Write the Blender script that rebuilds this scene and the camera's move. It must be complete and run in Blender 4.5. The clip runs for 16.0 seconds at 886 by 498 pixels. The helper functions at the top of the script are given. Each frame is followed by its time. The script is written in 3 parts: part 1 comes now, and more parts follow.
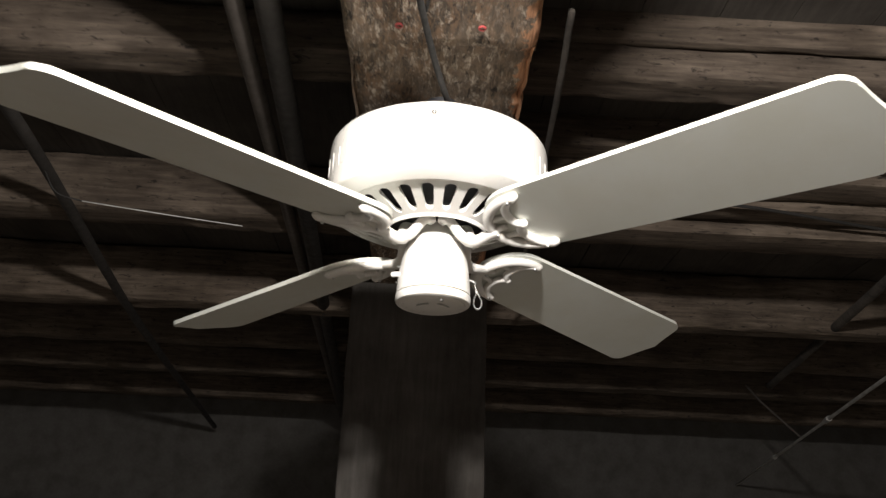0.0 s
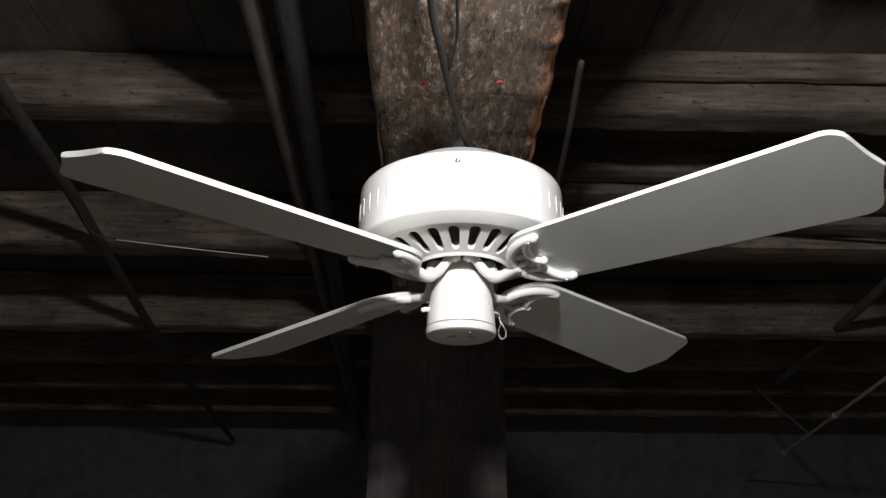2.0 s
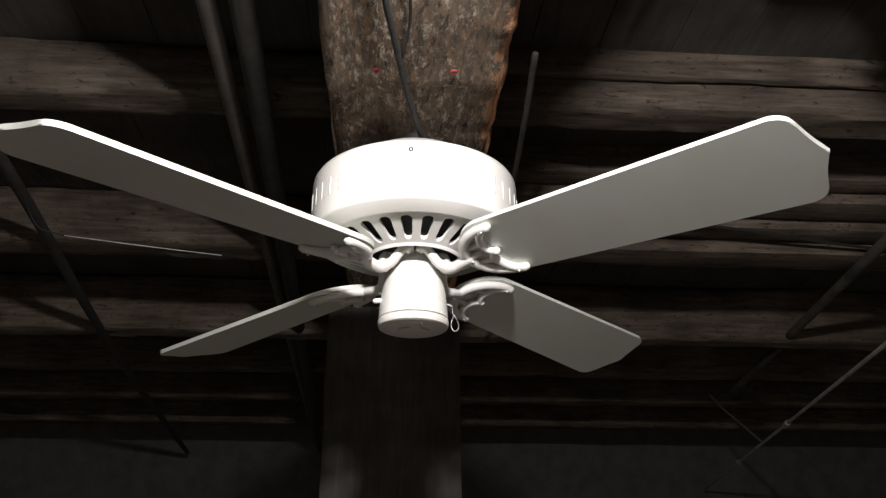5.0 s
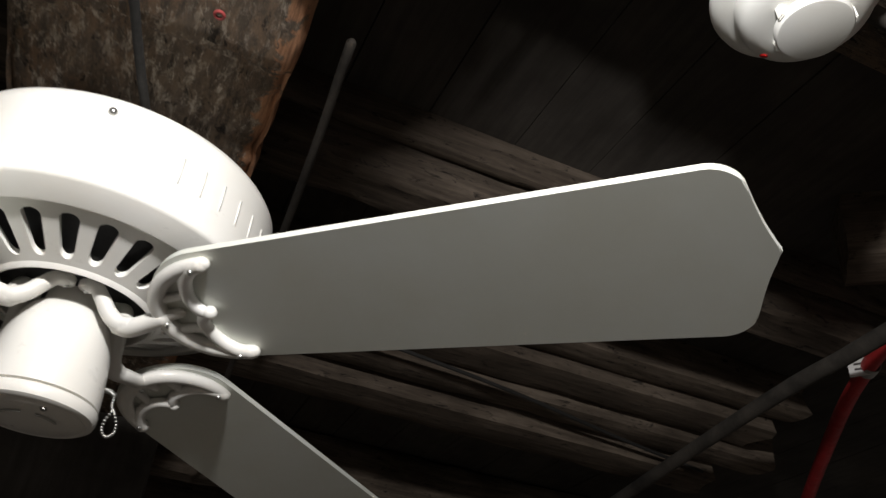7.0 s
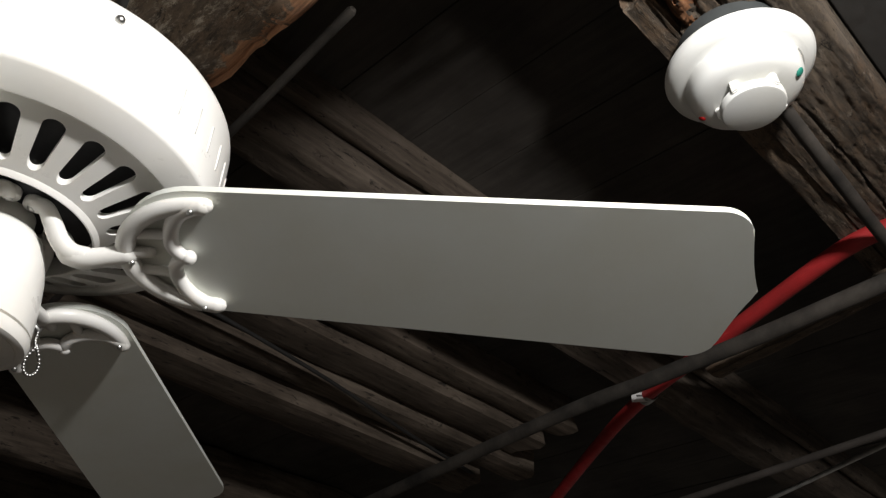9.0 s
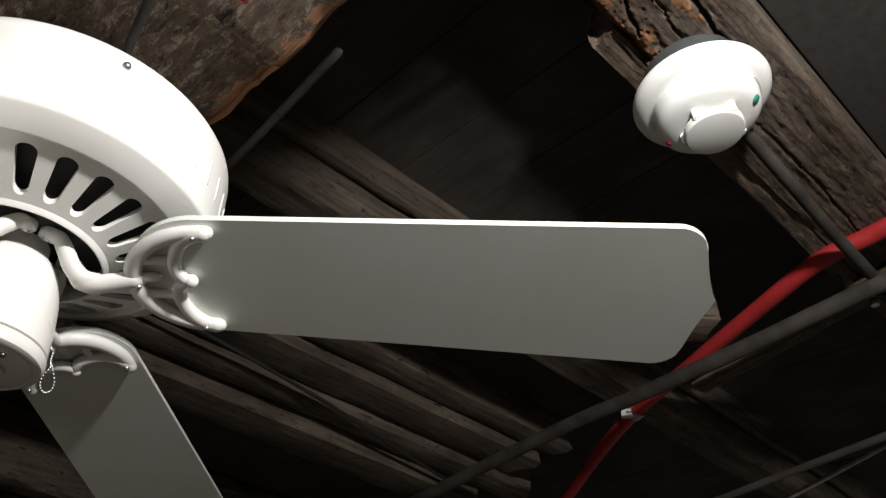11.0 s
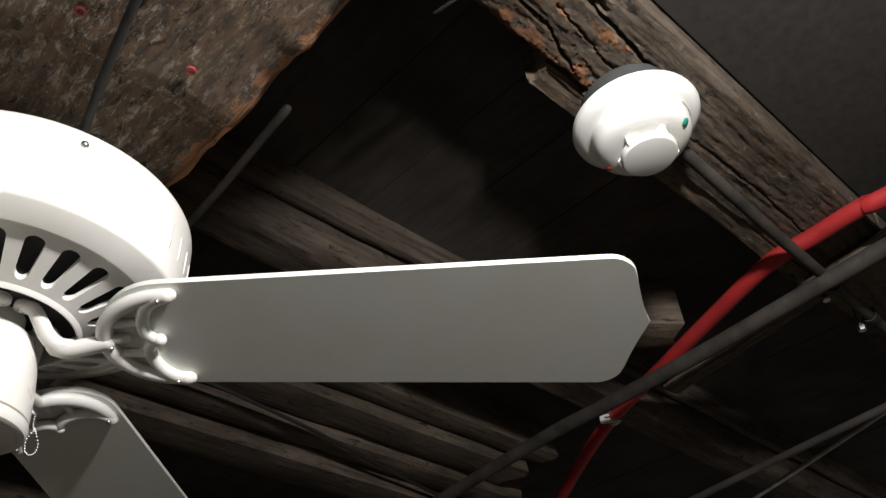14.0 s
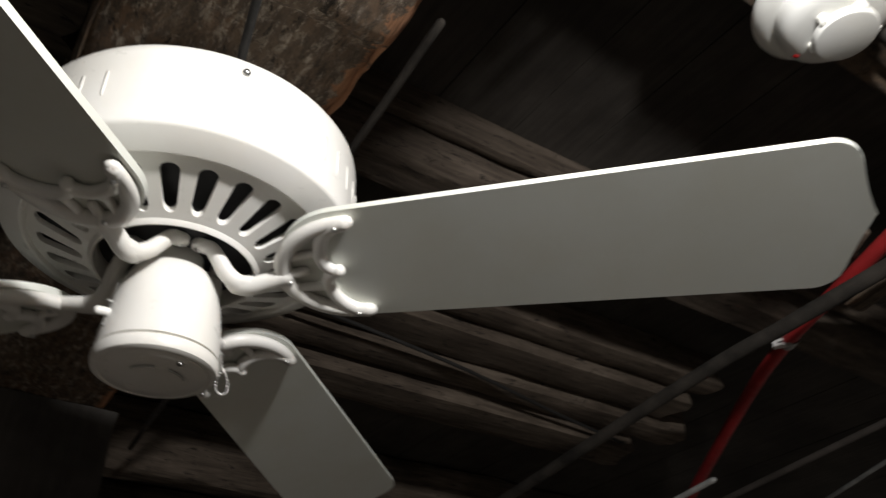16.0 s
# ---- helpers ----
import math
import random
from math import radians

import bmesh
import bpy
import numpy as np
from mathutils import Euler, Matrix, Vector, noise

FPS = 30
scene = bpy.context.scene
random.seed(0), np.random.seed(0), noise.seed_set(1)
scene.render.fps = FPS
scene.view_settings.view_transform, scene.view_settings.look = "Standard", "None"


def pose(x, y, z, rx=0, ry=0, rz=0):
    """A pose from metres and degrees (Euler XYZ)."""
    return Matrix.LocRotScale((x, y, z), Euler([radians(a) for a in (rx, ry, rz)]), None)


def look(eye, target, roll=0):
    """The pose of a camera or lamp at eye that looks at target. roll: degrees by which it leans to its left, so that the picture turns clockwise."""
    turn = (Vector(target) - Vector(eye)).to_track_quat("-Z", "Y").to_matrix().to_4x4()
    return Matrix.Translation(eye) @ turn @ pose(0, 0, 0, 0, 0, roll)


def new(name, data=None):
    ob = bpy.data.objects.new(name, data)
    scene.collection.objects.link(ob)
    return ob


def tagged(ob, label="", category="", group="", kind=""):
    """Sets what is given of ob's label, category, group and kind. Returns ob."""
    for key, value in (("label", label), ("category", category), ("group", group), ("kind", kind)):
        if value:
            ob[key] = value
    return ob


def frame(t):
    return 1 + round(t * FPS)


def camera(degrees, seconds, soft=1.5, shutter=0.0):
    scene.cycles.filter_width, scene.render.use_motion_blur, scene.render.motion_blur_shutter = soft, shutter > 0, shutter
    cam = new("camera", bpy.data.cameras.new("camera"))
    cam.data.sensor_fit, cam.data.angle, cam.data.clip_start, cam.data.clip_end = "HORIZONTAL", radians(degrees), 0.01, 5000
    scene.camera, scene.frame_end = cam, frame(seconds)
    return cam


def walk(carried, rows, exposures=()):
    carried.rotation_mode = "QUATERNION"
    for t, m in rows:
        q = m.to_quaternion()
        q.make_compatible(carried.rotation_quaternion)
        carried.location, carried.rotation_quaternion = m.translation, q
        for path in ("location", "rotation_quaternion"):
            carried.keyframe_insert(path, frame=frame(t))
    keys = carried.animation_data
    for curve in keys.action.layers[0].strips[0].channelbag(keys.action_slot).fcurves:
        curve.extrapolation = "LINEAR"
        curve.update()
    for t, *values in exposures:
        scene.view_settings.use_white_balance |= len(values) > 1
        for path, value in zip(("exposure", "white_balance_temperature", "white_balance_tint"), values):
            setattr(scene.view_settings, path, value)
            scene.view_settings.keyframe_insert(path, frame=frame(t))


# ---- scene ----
cam = camera(56.3, 16.0, soft=1.3, shutter=0.4)
PATH = [
    (0, (-0.016, -1.19, 1.85), (0.028, 0.675, 2.57), 2.4),
    (0.5, (-0.024, -1.276, 1.85), (-0.032, 0.59, 2.568), 1.7),
    (1, (-0.025, -1.288, 1.872), (-0.047, 0.613, 2.493), 0.8),
    (1.5, (-0.045, -1.31, 1.87), (-0.041, 0.58, 2.523), 0.6),
    (2, (-0.058, -1.3, 1.868), (-0.018, 0.566, 2.589), 0.4),
    (2.5, (-0.046, -1.296, 1.86), (0.047, 0.554, 2.615), 0.5),
    (3, (-0.045, -1.289, 1.853), (0.057, 0.557, 2.616), -0.2),
    (3.5, (-0.038, -1.289, 1.848), (0.063, 0.563, 2.597), -0.6),
    (6, (-0.042, -1.227, 1.828), (0.176, 0.593, 2.628), 2.1),
    (6.5, (0.038, -0.969, 1.925), (0.517, 0.692, 2.932), 4.8),
    (7, (0.079, -0.813, 1.954), (0.658, 0.738, 3.076), 6.3),
    (7.5, (0.012, -0.746, 1.942), (0.789, 0.694, 3.092), 5.2),
    (8, (-0.096, -0.721, 1.932), (0.904, 0.582, 3.073), 2.5),
    (8.5, (-0.143, -0.698, 1.922), (0.948, 0.525, 3.068), 3.3),
    (9, (-0.128, -0.685, 1.918), (1.003, 0.489, 3.077), 3.1),
    (11.5, (-0.155, -0.742, 1.871), (0.935, 0.409, 3.091), 1.5),
    (12, (-0.16, -0.751, 1.877), (0.939, 0.397, 3.091), 0.1),
    (12.5, (-0.16, -0.772, 1.876), (0.954, 0.369, 3.084), -1.6),
    (13, (-0.16, -0.802, 1.878), (0.961, 0.32, 3.097), -2.6),
    (13.5, (-0.169, -0.822, 1.872), (0.943, 0.29, 3.109), -3.0),
    (14, (-0.161, -0.805, 1.868), (0.947, 0.318, 3.098), -2.8),
    (14.5, (-0.16, -0.786, 1.861), (0.958, 0.355, 3.065), -2.3),
    (15, (-0.15, -0.78, 1.858), (0.978, 0.381, 3.033), -2.0),
    (15.5, (-0.171, -0.758, 1.834), (0.903, 0.467, 2.994), 0.9),
    (16, (-0.166, -0.712, 1.877), (0.762, 0.642, 3.019), -1.0),
]
EXPOSURES = [(0.0, 1.1, 6800, 12), (0.5, 0.45, 6500, 11), (1.5, 0.3, 6200, 13), (3.5, 0.35, 6250, 13), (6.0, 0.45, 6600, 12), (6.6, 0.2, 6500, 10), (7.0, 0.0, 6500, 10), (8.0, 0.0, 6500, 10), (8.5, 0.1, 6450, 10), (9.0, 0.05, 6450, 10), (13.5, 0.15, 6500, 11), (16.0, 0.05, 6500, 10)]
walk(cam, [(t, look(eye, target, roll)) for t, eye, target, roll in PATH], EXPOSURES)

# ---- light: a dim interior with one bare lamp close under the big beam ----
world = bpy.data.worlds.new("world")
scene.world = world
world.use_nodes = True
world.node_tree.nodes["Background"].inputs[0].default_value = (0.9, 0.95, 1.0, 1)
world.node_tree.nodes["Background"].inputs[1].default_value = 0.01


def lamp(name, at, power, radius, colour):
    data = bpy.data.lights.new(name, "POINT")
    data.energy, data.shadow_soft_size, data.color = power, radius, colour
    ob = new(name, data)
    ob.location = at
    return ob


lamp("lamp_over_walkway", (0.016, -0.95, 2.480), 45.0, 0.035, (1.0, 0.98, 0.955))


# ---- materials ----
def material(name, build):
    m = bpy.data.materials.new(name)
    m.use_nodes = True
    build(m.node_tree, m.node_tree.nodes["Principled BSDF"])
    return m


def node(tree, kind, **values):
    n = tree.nodes.new(kind)
    for key, value in values.items():
        if key in n.inputs:
            n.inputs[key].default_value = value
    return n


def coords(tree, scale=(1, 1, 1), offset=(0, 0, 0)):
    c = tree.nodes.new("ShaderNodeTexCoord")
    m = tree.nodes.new("ShaderNodeMapping")
    m.inputs["Scale"].default_value = scale
    m.inputs["Location"].default_value = offset
    tree.links.new(c.outputs["Object"], m.inputs["Vector"])
    return m.outputs["Vector"]


def grain(tree, vector, scale, detail=6, rough=0.6, distortion=0.0):
    n = node(tree, "ShaderNodeTexNoise", Scale=scale, Detail=detail, Roughness=rough, Distortion=distortion)
    tree.links.new(vector, n.inputs["Vector"])
    return n.outputs["Fac"]


def ramp(tree, fac, stops):
    r = tree.nodes.new("ShaderNodeValToRGB")
    while len(r.color_ramp.elements) < len(stops):
        r.color_ramp.elements.new(0.5)
    for e, (at, col) in zip(r.color_ramp.elements, stops):
        e.position, e.color = at, (*col, 1) if len(col) == 3 else col
    tree.links.new(fac, r.inputs["Fac"])
    return r.outputs["Color"]


def mixed(tree, fac, a, b, kind="MIX"):
    m = tree.nodes.new("ShaderNodeMix")
    m.data_type, m.blend_type = "RGBA", kind
    for value, slot in ((fac, 0), (a, 6), (b, 7)):
        if isinstance(value, (int, float)):
            m.inputs[slot].default_value = value
        elif isinstance(value, tuple):
            m.inputs[slot].default_value = (*value, 1)
        else:
            tree.links.new(value, m.inputs[slot])
    return m.outputs[2]


def bump(tree, shader, height, strength, distance):
    b = node(tree, "ShaderNodeBump", Strength=strength, Distance=distance)
    tree.links.new(height, b.inputs["Height"])
    tree.links.new(b.outputs["Normal"], shader.inputs["Normal"])


def paint(base, rough=0.35, dirt=0.06, coat=0.0):
    def build(tree, s):
        v = coords(tree)
        dark = tuple(c * (1 - dirt) * f for c, f in zip(base, (1.0, 0.985, 0.95)))
        col = ramp(tree, grain(tree, v, 9, 5), [(0.35, dark), (0.65, base)])
        tree.links.new(col, s.inputs["Base Color"])
        r = ramp(tree, grain(tree, v, 60, 4), [(0.3, (rough * 0.8,) * 3), (0.7, (rough * 1.25,) * 3)])
        tree.links.new(r, s.inputs["Roughness"])
        s.inputs["Coat Weight"].default_value = coat
        bump(tree, s, grain(tree, v, 220, 3), 0.02, 0.001)
    return build


def wood(along, dark, mid, light, fleck=None, fleck_at=0.62, rough=0.85, relief=0.5, tint=None, broken=None, cracks=0.0, peel=0.0):
    """Old timber: grain stretched along an axis, stains, and pale flecks where old whitewash clings."""
    def build(tree, s):
        stretch = [1.0, 1.0, 1.0]
        stretch["xyz".index(along)] = 0.09
        v = coords(tree, tuple(stretch))
        plain = coords(tree)
        fibres = grain(tree, v, 70, 8, 0.65, 0.3)
        stain = grain(tree, plain, 4.5, 5, 0.6)
        col = ramp(tree, fibres, [(0.3, dark), (0.5, mid), (0.72, light)])
        col = mixed(tree, 1.0, col, ramp(tree, stain, [(0.35, (0.5, 0.48, 0.46)), (0.65, (1.0, 1.0, 1.0))]), "MULTIPLY")
        if tint:
            col = mixed(tree, ramp(tree, grain(tree, plain, 7, 4), [(0.58, (0, 0, 0)), (0.7, (0.8,) * 3)]), col, tint)
        height = fibres
        if fleck:
            half = list(stretch)
            half["xyz".index(along)] = 0.34
            patch = grain(tree, coords(tree, tuple(half), (4.0, 0.6, 2.2)), 15.0, 8, 0.74, 0.4)
            region = ramp(tree, patch, [(0.38, (0.1,) * 3), (0.56, (1,) * 3)])
            skin = grain(tree, coords(tree, tuple(half), (0.7, 2.7, 1.4)), 70, 12, 0.82, 0.25)
            if peel:
                warm = mixed(tree, ramp(tree, grain(tree, plain, 5, 3), [(0.42, (0, 0, 0)), (0.6, (1, 1, 1))]), tuple(c * f for c, f in zip(light, (1.0, 0.78, 0.6))), tuple(c * f for c, f in zip(light, (1.05, 0.98, 0.88))))
                col = mixed(tree, ramp(tree, skin, [(0.46, (0, 0, 0)), (0.56, (peel,) * 3)]), col, warm)
            spots = grain(tree, coords(tree, tuple(half), (3.1, 1.7, 0.4)), 105, 12, 0.82, 0.25)
            mask = mixed(tree, 1.0, ramp(tree, spots, [(fleck_at - 0.04, (0, 0, 0)), (fleck_at + 0.05, (0.9,) * 3)]), region, "MULTIPLY")
            col = mixed(tree, mask, col, fleck)
            pits = ramp(tree, grain(tree, coords(tree, tuple(half), (0.3, 5.0, 2.0)), 80, 8, 0.75, 0.5), [(0.37, (0.15,) * 3), (0.43, (1,) * 3)])
            col = mixed(tree, 0.9, col, pits, "MULTIPLY")
            height = mixed(tree, 0.5, fibres, skin)
        if cracks:
            thin = [1.0, 1.0, 1.0]
            thin["xyz".index(along)] = 0.07
            lines = ramp(tree, grain(tree, coords(tree, tuple(thin), (1.3, 0.2, 0.9)), 34, 5, 0.55, 0.9), [(0.36, (0.06,) * 3), (0.43, (1,) * 3)])
            holes = ramp(tree, grain(tree, plain, 95, 6, 0.7, 0.4), [(0.33, (0.08,) * 3), (0.40, (1,) * 3)])
            col = mixed(tree, cracks, col, lines, "MULTIPLY")
            col = mixed(tree, cracks, col, holes, "MULTIPLY")
        if broken:
            # fresh orange wood where an arris is broken: (axis, inner, outer, colour)
            axis, inner, outer, fresh = broken
            xyz = tree.nodes.new("ShaderNodeSeparateXYZ")
            tree.links.new(plain, xyz.inputs[0])
            reach = node(tree, "ShaderNodeMapRange")
            tree.links.new(xyz.outputs["xyz".index(axis)], reach.inputs["Value"])
            for slot, value in (("From Min", inner), ("From Max", outer), ("To Min", -0.42), ("To Max", 0.16)):
                reach.inputs[slot].default_value = value
            total = tree.nodes.new("ShaderNodeMath")
            total.operation = "ADD"
            tree.links.new(grain(tree, plain, 38, 9, 0.7, 0.4), total.inputs[0])
            tree.links.new(reach.outputs["Result"], total.inputs[1])
            bright = mixed(tree, ramp(tree, grain(tree, v, 120, 6, 0.7), [(0.35, (0, 0, 0)), (0.65, (1, 1, 1))]), tuple(c * 0.3 for c in fresh), fresh)
            col = mixed(tree, ramp(tree, total.outputs[0], [(0.52, (0, 0, 0)), (0.58, (0.9,) * 3)]), col, bright)
        info = tree.nodes.new("ShaderNodeObjectInfo")
        vary = ramp(tree, info.outputs["Random"], [(0.0, (0.8, 0.79, 0.78)), (1.0, (1.1, 1.08, 1.05))])
        col = mixed(tree, 1.0, col, vary, "MULTIPLY")
        tree.links.new(col, s.inputs["Base Color"])
        s.inputs["Roughness"].default_value = rough
        s.inputs["Specular IOR Level"].default_value = 0.25
        bump(tree, s, height, relief, 0.006)
    return build


def metal(base, rough, metallic=1.0):
    def build(tree, s):
        v = coords(tree)
        col = ramp(tree, grain(tree, v, 25, 6), [(0.35, tuple(c * 0.6 for c in base)), (0.65, base)])
        tree.links.new(col, s.inputs["Base Color"])
        s.inputs["Metallic"].default_value = metallic
        r = ramp(tree, grain(tree, v, 50, 4), [(0.3, (rough * 0.7,) * 3), (0.7, (min(1, rough * 1.4),) * 3)])
        tree.links.new(r, s.inputs["Roughness"])
        bump(tree, s, grain(tree, v, 120, 4), 0.15, 0.001)
    return build


WHITE = material("white_enamel", paint((0.82, 0.81, 0.78), 0.32, 0.05, 0.15))
BLADE = material("white_blade_foil", paint((0.68, 0.70, 0.655), 0.5, 0.05))
PLASTIC = material("white_plastic", paint((0.80, 0.80, 0.77), 0.45, 0.05))
BLACK = material("black_motor_parts", paint((0.012, 0.012, 0.014), 0.6, 0.3))
GREYBASE = material("dark_base_plastic", paint((0.05, 0.055, 0.055), 0.6, 0.3))
STEEL = material("bright_steel", metal((0.62, 0.62, 0.6), 0.3))
CONDUIT = material("galvanised_conduit", metal((0.56, 0.56, 0.54), 0.45, 0.5))
DARKPIPE = material("dark_painted_pipe", paint((0.028, 0.0245, 0.0215), 0.65, 0.45))
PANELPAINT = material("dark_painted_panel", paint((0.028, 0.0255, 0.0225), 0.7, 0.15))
DUSTPIPE = material("dusty_brown_pipe", paint((0.085, 0.072, 0.064), 0.75, 0.4))
GRIMEPIPE = material("grimy_pipe_paint", paint((0.066, 0.056, 0.046), 0.85, 0.75))
ZINC = material("die_cast_zinc", metal((0.62, 0.58, 0.52), 0.5, 0.35))
RUBBER = material("black_cable_rubber", paint((0.016, 0.0145, 0.013), 0.85, 0.4))
RED = material("red_hose", paint((0.48, 0.028, 0.030), 0.55, 0.35))
DULLRED = material("dull_red_plastic", paint((0.24, 0.03, 0.028), 0.7, 0.3))
REDLENS = material("red_lens", paint((0.5, 0.02, 0.02), 0.25, 0.1))
GREEN = material("green_sticker", paint((0.02, 0.22, 0.16), 0.5, 0.1))
PAPER = material("white_tape", paint((0.7, 0.69, 0.68), 0.7, 0.1))
INK = material("dark_ink", paint((0.08, 0.07, 0.07), 0.7, 0.1))
# grey holding the shade of gap and slots; also colours a mark and seam
SHADOWGREY = material("shade_and_mark_grey", paint((0.45, 0.45, 0.43), 0.5, 0.1))
BEAM = material("whitewashed_beam", wood("y", (0.05, 0.038, 0.029), (0.10, 0.077, 0.058), (0.165, 0.13, 0.10), (0.46, 0.40, 0.33), 0.55, relief=0.9, peel=0.8, broken=("x", 0.070, 0.124, (0.56, 0.28, 0.15))))
JOIST = material("old_joist_wood", wood("x", (0.058, 0.045, 0.035), (0.118, 0.094, 0.074), (0.20, 0.163, 0.13), (0.25, 0.21, 0.17), 0.68, relief=0.6))
ROTTEN = material("rotten_joist_wood", wood("x", (0.06, 0.048, 0.037), (0.12, 0.097, 0.076), (0.2, 0.165, 0.13), (0.36, 0.31, 0.25), 0.6, relief=1.0, cracks=0.6, peel=0.5))
CRUMBS = material("orange_rotted_wood", wood("x", (0.13, 0.055, 0.026), (0.34, 0.16, 0.078), (0.52, 0.27, 0.14), (0.62, 0.42, 0.26), 0.6, relief=1.0))
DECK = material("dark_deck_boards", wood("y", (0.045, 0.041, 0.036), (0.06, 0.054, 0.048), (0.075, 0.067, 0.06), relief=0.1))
POSTWOOD = material("grey_post_wood", wood("z", (0.085, 0.08, 0.074), (0.11, 0.104, 0.098), (0.14, 0.133, 0.126), relief=0.3))
# end wall plaster: the shade at that end is put into the colour
SHADEWALL = material("shade_dark_plaster", paint((0.12, 0.115, 0.11), 0.9, 0.3))
# pale colour added to the unseen walls so they bounce more lamp light
BOUNCEPALE = material("pale_bounce_wall", paint((0.78, 0.77, 0.75), 0.9, 0.08))
# unseen floor, its tone raised to throw lamp light up at the ceiling
FLOORING = material("pale_bounce_boards", wood("y", (0.42, 0.37, 0.32), (0.56, 0.51, 0.46), (0.66, 0.61, 0.56), relief=0.3))


# ---- mesh tools ----
def mesh_of(name, bm, mats, smooth=True):
    bmesh.ops.recalc_face_normals(bm, faces=bm.faces[:])
    me = bpy.data.meshes.new(name)
    for f in bm.faces:
        f.smooth = smooth
    bm.to_mesh(me)
    bm.free()
    for m in (mats if isinstance(mats, (list, tuple)) else [mats]):
        me.materials.append(m)
    return me


def part(name, bm, mat, parent=None, label="", smooth=True, m=None, sharp=35):
    me = mesh_of(name, bm, mat, smooth)
    if smooth:
        me.set_sharp_from_angle(angle=radians(sharp))
    ob = new(name, me)
    ob.parent = parent
    if m is not None:
        ob.matrix_basis = m
    return tagged(ob, label=label)


def thing(name, label, category, at=(0, 0, 0), group="", kind=""):
    ob = new(name)
    ob.empty_display_size = 0.05
    ob.location = at
    return tagged(ob, label, category, group, kind)


def lathe(bm, profile, n=64, closed=False):
    rings = []
    for r, z in profile:
        if r < 1e-6:
            rings.append([bm.verts.new((0, 0, z))])
        else:
            rings.append([bm.verts.new((r * math.cos(2 * math.pi * k / n), r * math.sin(2 * math.pi * k / n), z)) for k in range(n)])
    for a, b in zip(rings, rings[1:]):
        for k in range(n):
            j = (k + 1) % n
            if len(a) == 1:
                bm.faces.new((a[0], b[k], b[j]))
            elif len(b) == 1:
                bm.faces.new((a[k], a[j], b[0]))
            else:
                bm.faces.new((a[k], a[j], b[j], b[k]))
    return bm


def smooth_path(points, steps=6):
    """Catmull-Rom through the points."""
    p = [Vector(q) for q in points]
    p = [p[0] * 2 - p[1]] + p + [p[-1] * 2 - p[-2]]
    out = []
    for i in range(1, len(p) - 2):
        for k in range(steps):
            t = k / steps
            out.append(0.5 * ((2 * p[i]) + (p[i + 1] - p[i - 1]) * t + (2 * p[i - 1] - 5 * p[i] + 4 * p[i + 1] - p[i + 2]) * t * t + (3 * p[i] - p[i - 1] - 3 * p[i + 1] + p[i + 2]) * t ** 3))
    out.append(p[-2])
    return out


def tube(bm, points, radius, n=12, flat=1.0, ends=True):
    """A round bar along the points; radius is a number or a function of 0..1; flat squeezes it in z."""
    pts = [Vector(q) for q in points]
    rings = []
    for i, q in enumerate(pts):
        ahead = (pts[min(i + 1, len(pts) - 1)] - pts[max(i - 1, 0)]).normalized()
        up = Vector((0, 0, 1)) if abs(ahead.z) < 0.95 else Vector((0, 1, 0))
        side = ahead.cross(up).normalized()
        up = side.cross(ahead)
        r = radius(i / (len(pts) - 1)) if callable(radius) else radius
        rings.append([bm.verts.new(q + side * math.cos(2 * math.pi * k / n) * r + up * math.sin(2 * math.pi * k / n) * r * flat) for k in range(n)])
    for a, b in zip(rings, rings[1:]):
        for k in range(n):
            bm.faces.new((a[k], a[(k + 1) % n], b[(k + 1) % n], b[k]))
    if ends:
        for ring, q, sign in ((rings[0], pts[0], -1), (rings[-1], pts[-1], 1)):
            ahead = (pts[1] - pts[0]).normalized() * -1 if sign < 0 else (pts[-1] - pts[-2]).normalized()
            r = (radius(0.0 if sign < 0 else 1.0) if callable(radius) else radius)
            inner = [bm.verts.new(q + (v.co - q) * 0.65 + ahead * r * 0.6) for v in ring]
            tip = bm.verts.new(q + ahead * r * 0.85)
            for k in range(n):
                j = (k + 1) % n
                bm.faces.new((ring[k], ring[j], inner[j], inner[k]))
                bm.faces.new((inner[k], inner[j], tip))
    return bm


def block(bm, lo, hi, bevel=0.0):
    made = bmesh.ops.create_cube(bm, size=1.0)["verts"]
    for v in made:
        v.co = Vector([(lo[k] + hi[k]) / 2 + v.co[k] * (hi[k] - lo[k]) for k in range(3)])
    if bevel:
        edges = list({e for v in made for e in v.link_edges})
        bmesh.ops.bevel(bm, geom=edges, offset=bevel, segments=2, affect="EDGES", clamp_overlap=True)
    return bm


RINGS = (0.0, 0.035, 0.09, 0.2, 0.35, 0.5, 0.65, 0.8, 0.91, 0.965)


